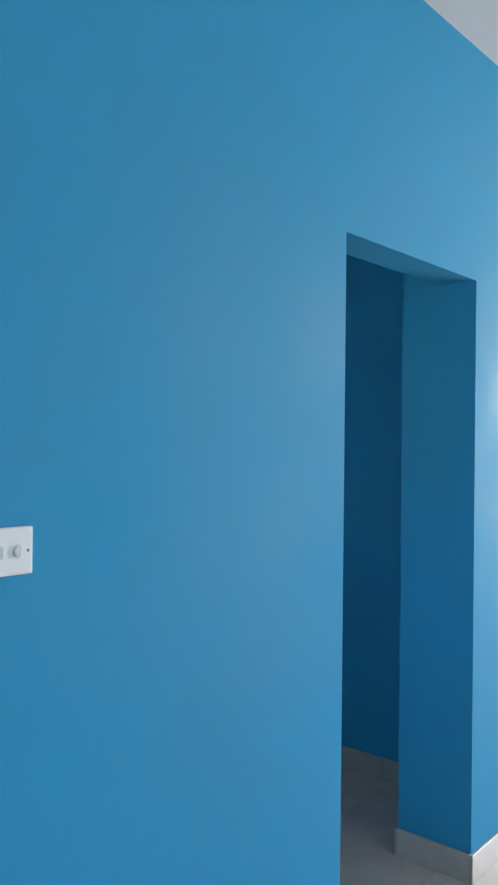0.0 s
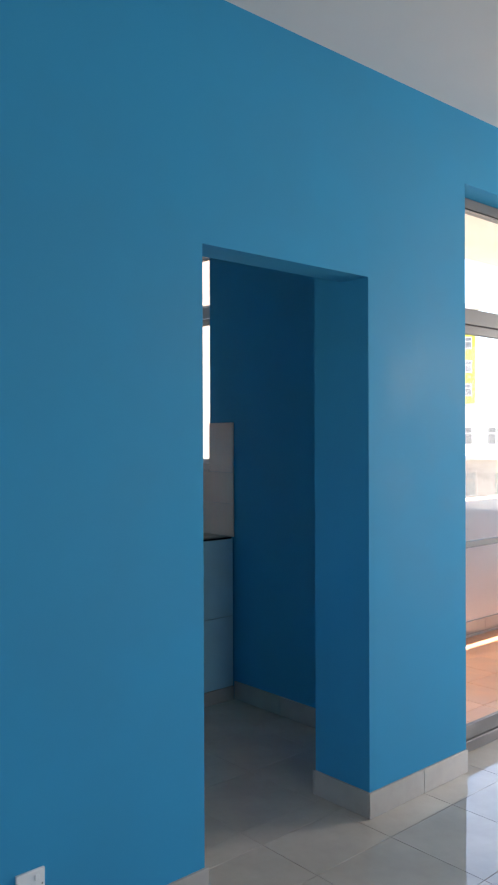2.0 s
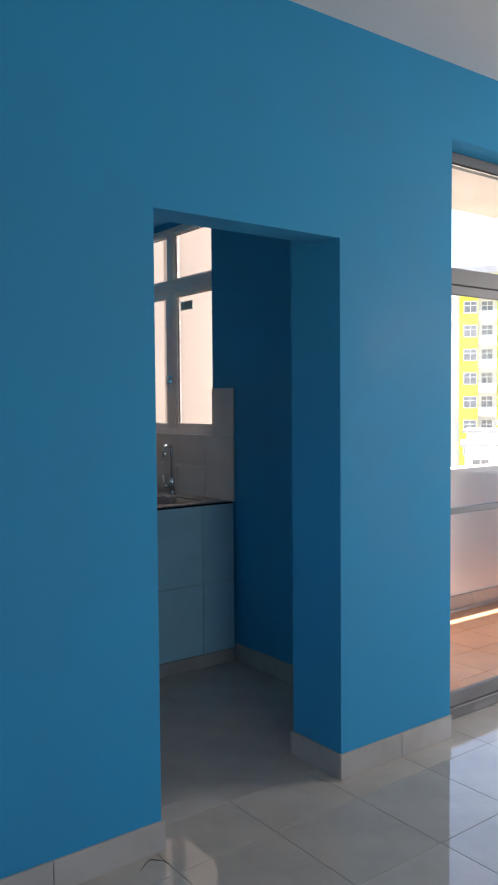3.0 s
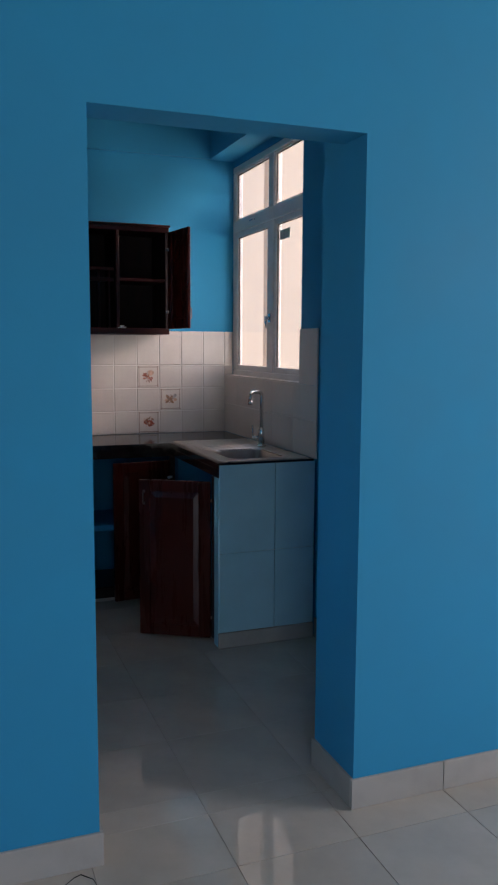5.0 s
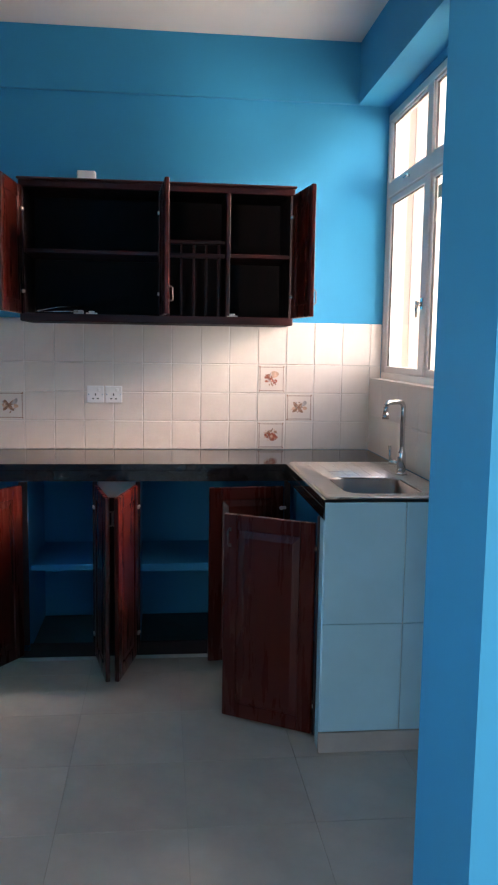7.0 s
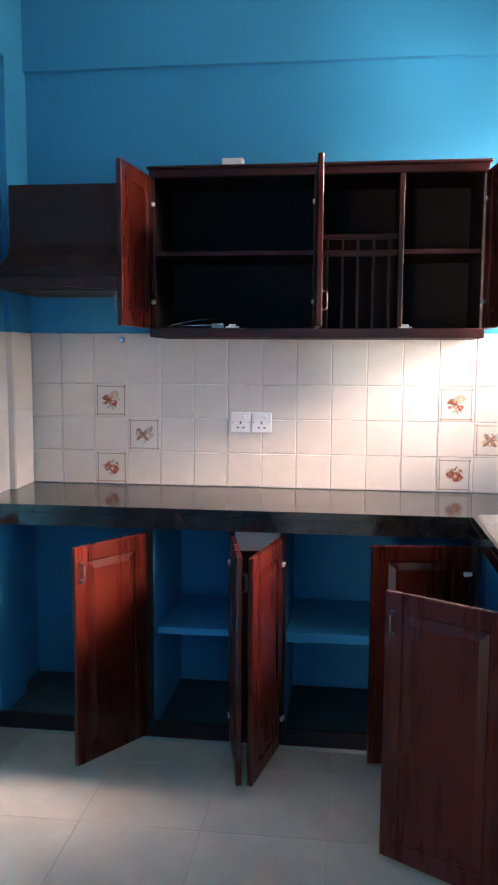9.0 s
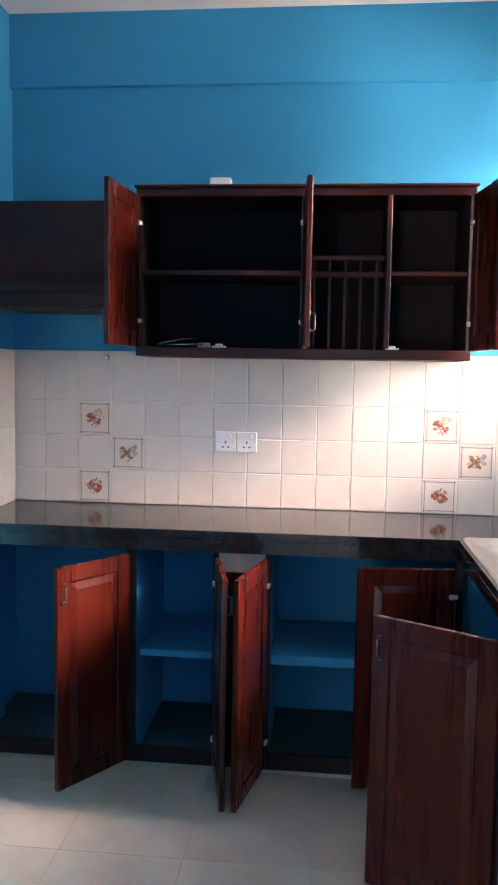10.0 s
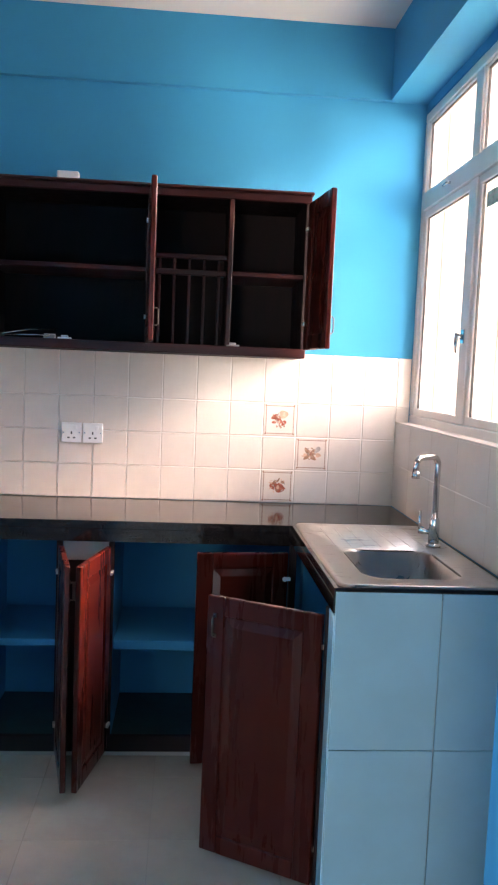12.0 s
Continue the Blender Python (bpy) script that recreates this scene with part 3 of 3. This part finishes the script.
def hood():
    x0, x1 = -2.300, -1.726
    e = base("range_hood", (x0 + x1) / 2, 0.0, 1.750, "dark brown enamelled range hood on the blue wall", "range hood")
    prof = [(-0.002, 0.417), (-0.300, 0.417), (-0.302, 0.188), (-0.325, 0.142), (-0.385, 0.094), (-0.462, 0.056), (-0.476, 0.042), (-0.476, 0.006), (-0.470, 0.0), (-0.002, 0.0)]
    bm = bmesh.new()
    w = (x1 - x0) / 2
    a = [bm.verts.new((-w, y, z)) for y, z in prof]
    c = [bm.verts.new((w, y, z)) for y, z in prof]
    n = len(prof)
    for k in range(n):
        bm.faces.new((a[k], a[(k + 1) % n], c[(k + 1) % n], c[k]))
    bm.faces.new(a)
    bm.faces.new(c)
    bmesh.ops.bevel(bm, geom=[ed for ed in bm.edges if abs(ed.verts[0].co.x - ed.verts[1].co.x) < 1e-4], offset=0.003, segments=1, affect="EDGES")
    made("body", bm, HOOD, e)
    boxes("trim", HOOD, [(-w - 0.001, -0.3045, 0.184, w + 0.001, -0.299, 0.190)], e)
    boxes("filter", GASKET, [(-w + 0.05, -0.44, -0.004, w - 0.05, -0.08, -0.0005)], e, bevel=0.001)
    return e


hood()

# ---- electrical plates ----


def socket(name, x, y, z, label, group=""):
    """A single three-pin outlet with a switch, on a wall that faces -y."""
    e = base(name, x, y, z, label, "socket", group)
    bm = bmesh.new()
    box(bm, -0.043, -0.010, -0.043, 0.043, 0, 0.043, bevel=0.003, seg=2)
    made("plate", bm, PLASTIC, e)
    for px, pz, w, h in ((0, -0.001, 0.006, 0.012), (-0.012, -0.022, 0.010, 0.006), (0.012, -0.022, 0.010, 0.006)):
        boxes("slot", SLOT, [(px - w / 2, -0.0106, pz - h / 2, px + w / 2, -0.0098, pz + h / 2)], e)
    for px in (-0.034, 0.034):
        bm = bmesh.new()
        tube(bm, [(px, -0.0098, 0.0), (px, -0.0106, 0.0)], 0.0026, 8)
        made("screw", bm, CHROME, e)
    bm = bmesh.new()
    box(bm, 0.010, -0.0145, 0.014, 0.024, -0.010, 0.032, bevel=0.002)
    made("rocker", bm, PLASTIC, e)
    return e


socket("wall_socket", -1.4075, -0.0005, 1.218, "white plastic three-pin socket on the wall tiles", "sockets over the counter")
socket("wall_socket", -1.3165, -0.0005, 1.218, "white plastic three-pin socket on the wall tiles", "sockets over the counter")
socket("wall_socket", -1.980, WY, 0.270, "white plastic three-pin socket low on the blue wall")
# surface box above the cupboard
jb = base("junction_box", -1.4435, BACK, 2.245, "white plastic junction box above the cupboard", "junction box")
boxes("body", PLASTIC, [(-0.045, -0.045, 0.0, 0.045, -0.0005, 0.07)], jb, bevel=0.004)
boxes("cover", PLASTIC, [(-0.038, -0.048, 0.006, 0.038, -0.0452, 0.064)], jb, bevel=0.001)


def switch_plate():
    e = base("switch_plate", -2.452, WY, 1.352, "white plastic switch plate with two dials", "switch")
    bm = bmesh.new()
    box(bm, -0.073, -0.010, -0.043, 0.073, 0, 0.043, bevel=0.003, seg=2)
    made("plate", bm, PLASTIC, e)
    for k, x in enumerate((-0.012, 0.024)):
        bm = bmesh.new()
        tube(bm, [(x + 0.018, -0.010, 0), (x + 0.018, -0.018, 0)], [0.012, 0.010], 16)
        box(bm, x + 0.0165, -0.0195, -0.009, x + 0.0195, -0.018, 0.009)
        made("dial", bm, PLASTIC, e)
    for x in (-0.062, 0.062):
        bm = bmesh.new()
        tube(bm, [(x, -0.0098, 0), (x, -0.0108, 0)], 0.003, 8)
        made("screw", bm, CHROME, e)
    return e


switch_plate()

# pipe stub in the tiles
pipe = base("pipe_stub", -1.930, 0.0, 1.568, "small chrome pipe stub in the wall tiles", "pipe")
bm = bmesh.new()
tube(bm, [(0, 0, 0), (0, -0.006, 0), (0, -0.012, 0)], [0.013, 0.013, 0.009], 14)
made("cap", bm, CHROME, pipe)


def ceiling_fan():
    e = base("ceiling_fan", 0.07, -4.00, CEIL_L, "beige three-bladed ceiling fan with brown trim", "fan")
    bm = bmesh.new()
    tube(bm, [(0, 0, 0), (0, 0, -0.03), (0, 0, -0.07)], [0.06, 0.055, 0.02], 18)
    tube(bm, [(0, 0, -0.06), (0, 0, -0.24)], 0.012, 10)
    tube(bm, [(0, 0, -0.22), (0, 0, -0.25), (0, 0, -0.33), (0, 0, -0.36)], [0.05, 0.11, 0.12, 0.06], 22)
    made("motor", bm, FAN_PAINT, e)
    for k in range(3):
        bm = bmesh.new()
        vs = box(bm, 0.12, -0.06, -0.004, 0.64, 0.06, 0.004, bevel=0.003)
        for v in bm.verts:
            v.co.y *= 0.75 + 0.5 * (v.co.x - 0.1)
            v.co.z += 0.20 * v.co.y
        vs = box(bm, 0.14, 0.052, -0.005, 0.63, 0.064, 0.005, mi=1)
        for v in vs:
            v.co.y *= 0.75 + 0.5 * (v.co.x - 0.1)
            v.co.z += 0.20 * v.co.y
        box(bm, 0.09, -0.02, -0.004, 0.20, 0.02, 0.010, bevel=0.002, mi=1)
        made("blade", bm, [FAN_BEIGE, FAN_PAINT], e, pose(0, 0, -0.30, 0, 0, 130 + 120 * k))
    return e


ceiling_fan()

# thin crack in a floor tile near the doorway
crack = base("floor_crack", -1.425, -2.950, 0.0005, "thin dark crack in a floor tile", "crack", kind="structure")
bm = bmesh.new()
tube(bm, [(-0.06, -0.02, 0.0), (-0.02, 0.012, 0.0), (0.0, 0.02, 0.0), (0.03, -0.012, 0.0), (0.035, -0.04, 0.0)], [0.0006, 0.0014, 0.002, 0.0014, 0.0006], 6)
made("line", bm, SLOT, crack)

# ---- outside ----
structure(boxes("ground", EARTH, [(-600, -600, -12.2, 600, 900, -12.0)]), "hazy town ground far below", "ground")


def neighbour():
    e = base("neighbour_house", 3.2, 8.8, -12.0, "cream rendered neighbouring house wall in sunlight", "house")
    boxes("wall", NEIGHBOUR, [(0, -7.6, 0, 1.1, 16, 21)], e)
    for k in range(8):
        boxes("pilaster", NEIGHBOUR, [(-0.12, -7.0 + 2.6 * k, 0, -0.001, -6.7 + 2.6 * k, 21)], e, bevel=0.01)
    boxes("parapet", NEIGHBOUR, [(-0.15, -7.75, 21.002, 1.25, 16.15, 21.8)], e, bevel=0.02)
    return e


neighbour()


def window_far(bm, x, z, w, h, y):
    """A framed opening with a cross bar on a facade that faces -y: pane, frame bars and sill."""
    box(bm, x, y + 0.02, z, x + w, y + 0.06, z + h, mi=1)
    f = 0.09
    for a in ((x - f, z - f, x + w + f, z), (x - f, z + h, x + w + f, z + h + f), (x - f, z, x, z + h), (x + w, z, x + w + f, z + h), (x + w / 2 - 0.04, z, x + w / 2 + 0.04, z + h), (x, z + h * 0.62, x + w / 2 - 0.04, z + h * 0.62 + 0.08), (x + w / 2 + 0.04, z + h * 0.62, x + w, z + h * 0.62 + 0.08)):
        box(bm, a[0], y - 0.05, a[1], a[2], y + 0.06, a[3], mi=0)


def apartment():
    """A tall block with yellow bays and white balcony stacks."""
    e = base("apartment_block", 84.0, 57.0, -12.0, "tall apartment block with yellow bays and white balconies", "apartment")
    e.matrix_basis = pose(84.0, 57.0, -12.0, 0, 0, -52)
    storeys, sh = 10, 3.0
    boxes("wall", OFFWHITE, [(-18, 0.3, 0, 5.2, 14, storeys * sh)], e)
    boxes("roof", ROOFING, [(-18.4, -0.2, storeys * sh, 5.6, 14.4, storeys * sh + 0.8)], e)
    bm = bmesh.new()
    for x0, x1 in ((-16.5, -10.5), (-5.0, -2.7), (-0.4, 5.0)):
        box(bm, x0, -0.35, 0.4, x1, 0.298, storeys * sh - 0.2)
    made("bay", bm, YELLOW, e)
    bm = bmesh.new()
    bw = bmesh.new()
    for k in range(storeys):
        z = k * sh
        for x in (-15.4, -12.8, -4.4, 0.1, 3.0):
            window_far(bw, x, z + 1.0, 1.5, 1.35, -0.42)
        for x0, x1 in ((-9.8, -5.6), (-2.6, -0.5)):
            window_far(bw, x0 + 0.35, z + 0.9, 1.3, 1.5, 0.22)
            box(bm, x0, -1.5, z - 0.1, x1, 0.298, z + 0.08)
            box(bm, x0, -1.5, z + 0.08, x1, -1.38, z + 1.05)
        for x0, x1 in ((-0.2, 2.2),):
            if k % 2 == 1:
                box(bm, x0, -1.2, z - 0.1, x1, -0.352, z + 1.0)
    tagged(made("balcony", bm, OFFWHITE, e), kind="stuff")
    tagged(made("window", bw, [OFFWHITE, PANE], e), kind="stuff")
    return e


apartment()


def low_house(x, y, w, d, h, turn, wall, label):
    e = base("low_house", x, y, -12.0, label, "house", "low houses of the town")
    e.matrix_basis = pose(x, y, -12.0, 0, 0, turn)
    boxes("wall", wall, [(-w / 2, 0, 0, w / 2, d, h)], e)
    boxes("roof", ROOFING, [(-w / 2 - 0.4, -0.4, h, w / 2 + 0.4, d + 0.4, h + 0.25)], e)
    bm = bmesh.new()
    n = max(2, int(w / 2.6))
    for r in range(int(h // 3)):
        for k in range(n):
            window_far(bm, -w / 2 + 0.7 + k * (w - 1.4) / n, r * 3 + 1.0, 1.4, 1.4, -0.05)
    tagged(made("window", bm, [wall, PANE], e), kind="stuff")
    return e


low_house(60, 38.0, 9, 8, 9.6, -52, OFFWHITE, "white low house with rows of windows")
low_house(72, 44, 14, 8, 10.4, -55, OFFWHITE, "white two-storey house with a flat roof")
low_house(60, 29.5, 15, 10, 16.2, -60, OFFWHITE, "pale house with upper windows")
low_house(41, 20.5, 9, 6, 12.2, -62, DULL, "weathered grey brown house with small windows")
low_house(58, 8, 18, 10, 13.5, -75, OFFWHITE, "pale flat-roofed house with many windows")

# ---- pieces of walls and floors ----
KINDS = {}


def piece(name, parent, w, d, h, mat, loc, bevel=0.001):
    """A tile of the size w, d, h with eased edges; alike ones share a mesh."""
    key = (name, round(w, 4), round(d, 4), round(h, 4), mat.name)
    if key not in KINDS:
        bm = bmesh.new()
        box(bm, 0, 0, 0, w, d, h, bevel=bevel)
        bmesh.ops.recalc_face_normals(bm, faces=bm.faces)
        me = bpy.data.meshes.new(name)
        bm.to_mesh(me)
        bm.free()
        me.materials.append(mat)
        KINDS[key] = me
    ob = new(name, KINDS[key])
    ob.matrix_basis = Matrix.Translation(loc)
    return under(ob, parent)


def motif(kind, tile):
    """Printed fruit motif with a dashed border on a decorated tile, as a thin glaze."""
    bm = bmesh.new()
    a, b_ = 0.010, 0.136
    y = -0.0006

    def blob(cx_, cz_, rx, rz, mi, turn=0.0, wob=0.18):
        ph = random.random() * 6
        pts = []
        for k in range(14):
            t = 2 * math.pi * k / 14
            r = 1 + wob * math.sin(3 * t + ph) * 0.6
            px, pz = rx * r * math.cos(t), rz * r * math.sin(t)
            pts.append((cx_ + px * math.cos(turn) - pz * math.sin(turn), y - 0.0002 * mi, cz_ + px * math.sin(turn) + pz * math.cos(turn)))
        f = bm.faces.new([bm.verts.new(p) for p in pts])
        f.material_index = mi
    for s in range(18):
        p = a + s * (b_ - a) / 18
        q = p + 0.0052
        for x0, z0, x1, z1 in ((p, a, q, a + 0.0042), (p, b_ - 0.0042, q, b_), (a, p, a + 0.0042, q), (b_ - 0.0042, p, b_, q)):
            box(bm, x0, y, z0, x1, 0.0, z1, mi=1)
    for x, z in ((a, a), (b_, a), (a, b_), (b_, b_)):
        blob(x, z, 0.0035, 0.0035, 1, 0, 0)
    c = 0.073
    for k in range(22):          # fine brush strokes round the fruit
        t, d = random.uniform(0, 2 * math.pi), random.uniform(0.010, 0.040)
        blob(c + d * math.cos(t), c + 0.85 * d * math.sin(t), random.uniform(0.004, 0.009), random.uniform(0.0015, 0.003), random.choice((0, 1, 2, 2, 3)), random.uniform(0, 3))
    if kind == 0:
        blob(c + 0.016, c + 0.024, 0.020, 0.018, 2)
        for u, v, r, t in ((-0.022, 0.012, 0.017, 0.5), (-0.006, -0.004, 0.018, -0.6), (0.018, -0.014, 0.014, 0.9), (-0.026, -0.012, 0.010, 0.0), (0.004, 0.016, 0.012, 1.2)):
            blob(c + u, c + v, r, r * 0.62, 0, t)
        for u, v in ((-0.012, -0.030), (0.006, -0.034), (0.020, -0.028), (-0.002, -0.024)):
            blob(c + u, c + v, 0.0035, 0.005, 1)
    elif kind == 1:
        for t in (0.7, 2.3, 3.9, 5.4):
            blob(c - 0.006 + 0.020 * math.cos(t), c + 0.018 * math.sin(t), 0.018, 0.009, 1, t)
        blob(c - 0.006, c, 0.009, 0.009, 0)
        blob(c + 0.026, c + 0.020, 0.018, 0.010, 3, 0.9)
        blob(c + 0.030, c - 0.004, 0.012, 0.010, 2)
        blob(c - 0.028, c - 0.004, 0.009, 0.007, 2)
    else:
        blob(c - 0.016, c + 0.002, 0.017, 0.018, 0)
        blob(c + 0.012, c - 0.008, 0.020, 0.022, 0)
        blob(c - 0.008, c + 0.020, 0.012, 0.007, 1, 0.6)
        blob(c + 0.024, c + 0.018, 0.010, 0.006, 1, -0.5)
        blob(c + 0.006, c + 0.028, 0.003, 0.012, 1, -0.4)
        blob(c + 0.004, c - 0.004, 0.007, 0.008, 2)
    return made("motif", bm, [RED_MOTIF, BROWN_MOTIF, PEACH_MOTIF, GREY_MOTIF], tile)


def splashback():
    """Glazed tiles on the back wall: three square rows, a tall row on top, two groups of decorated tiles."""
    e = base("splashback_back", 0, BACK, CT, "cream glazed wall tiles with fruit motif accents", "tiles", kind="structure")
    xr = -0.577
    rows = [(0, T), (T, T), (2 * T, T), (3 * T, 0.219)]
    boxes("grout_bed", TILE_GROUT, [(-2.344, -0.0065, 0.0, 0.076, -0.0005, 0.660)], e)
    first = -12
    for c in range(first, 5):
        x0 = xr + c * T
        xa, xb = max(x0, -2.344), min(x0 + T, 0.076)
        if xb - xa < 0.01:
            continue
        for r, (z0, h) in enumerate(rows):
            w = xb - xa - 0.0022
            t = piece("tile", e, w, 0.0055, h - 0.0022, TILE, (xa + 0.0011, -0.0100 + random.uniform(-0.0004, 0.0004), z0 + 0.0011), bevel=0.0022)
            for base_c in (-10, 0):
                for k, (dc, dr) in enumerate(((0, 2), (1, 1), (0, 0))):
                    if c == base_c + dc and r == dr:
                        motif(k, t)
    return e


splashback()


def side_tiles(name, x, n, y0, y1, rows, w, label):
    """Plain larger tiles on a side wall; n: +1 faces +x, -1 faces -x."""
    e = base(name, x, 0, CT, label, "tiles", kind="structure")
    for z0, z1, ya, yb in rows:
        y = ya
        while y < yb - 0.01:
            q = min(yb, y + w)
            px = -0.010 if n < 0 else 0.002
            piece("tile", e, 0.008, q - y - 0.0012, z1 - z0 - 0.0012, TILE, (px, y + 0.0006, z0 + 0.0006))
            y = q
    return e


side_tiles("splashback_window", KX1 - 0.001, -1, 0, 0, [(0.0, 0.19, -1.424, -0.002), (0.19, 0.372, -1.424, -0.002), (0.372, 0.662, -1.424, -1.204)], 0.297, "plain cream tiles below the window")
side_tiles("splashback_west", -2.346, 1, 0, 0, [(0.0, 0.33, -0.205, -0.012), (0.33, 0.660, -0.205, -0.012)], 0.25, "plain cream tiles on the column")
side_tiles("splashback_side", KX0, 1, 0, 0, [(0.0, 0.33, -1.6, -0.207), (0.33, 0.660, -1.6, -0.207)], 0.25, "plain cream tiles on the side wall")
col = bpy.data.objects["splashback_west"]
piece("tile", col, 0.033, 0.008, 0.658, TILE, (-0.024, -0.2145, 0.0006))
sill = base("window_sill", KX1, 0, CT + 0.372, "cream tile ledge below the window", "sill", kind="structure")
for k in range(4):
    y = -1.198 + 0.3 * k
    piece("tile", sill, 0.060, 0.2985, 0.008, TILE, (-0.0125, y, 0.0))


def lay(e, x0, y0, x1, y1, ox, oy, s, mat, near, z, g=0.0012):
    rest = bmesh.new()
    far = 0
    for i in range(int(math.floor((x0 - ox) / s)), int(math.ceil((x1 - ox) / s))):
        for j in range(int(math.floor((y0 - oy) / s)), int(math.ceil((y1 - oy) / s))):
            xa, xb = max(x0, ox + i * s), min(x1, ox + (i + 1) * s)
            ya, yb = max(y0, oy + j * s), min(y1, oy + (j + 1) * s)
            if xb - xa < 0.008 or yb - ya < 0.008:
                continue
            if near(xa, ya):
                piece("tile", e, xb - xa - 2 * g, yb - ya - 2 * g, 0.008, mat, (xa + g, ya + g, z - 0.008), bevel=0.0006)
            else:
                box(rest, xa + 0.0015, ya + 0.0015, z - 0.008, xb - 0.0015, yb - 0.0015, z)
                far += 1
    if far:
        tagged(made("tiles", rest, mat, e), kind="stuff")
    else:
        rest.free()


lay(floor, LX0, LY0, LX1, -2.77, -0.990, -3.050, 0.4, FLOOR, lambda x, y: -2.7 < x < 1.7 and y > -5.2, 0.0)
lay(floor, KX0, -2.77, KX1, BACK, -0.990, -3.050, 0.4, FLOOR, lambda x, y: True, 0.0, 0.0006)
balcony = bpy.data.objects["balcony_floor"]
lay(balcony, 0.15, -2.715, 3.40, -1.47, 0.15, -2.715, 0.3, TERRA, lambda x, y: True, -0.022)
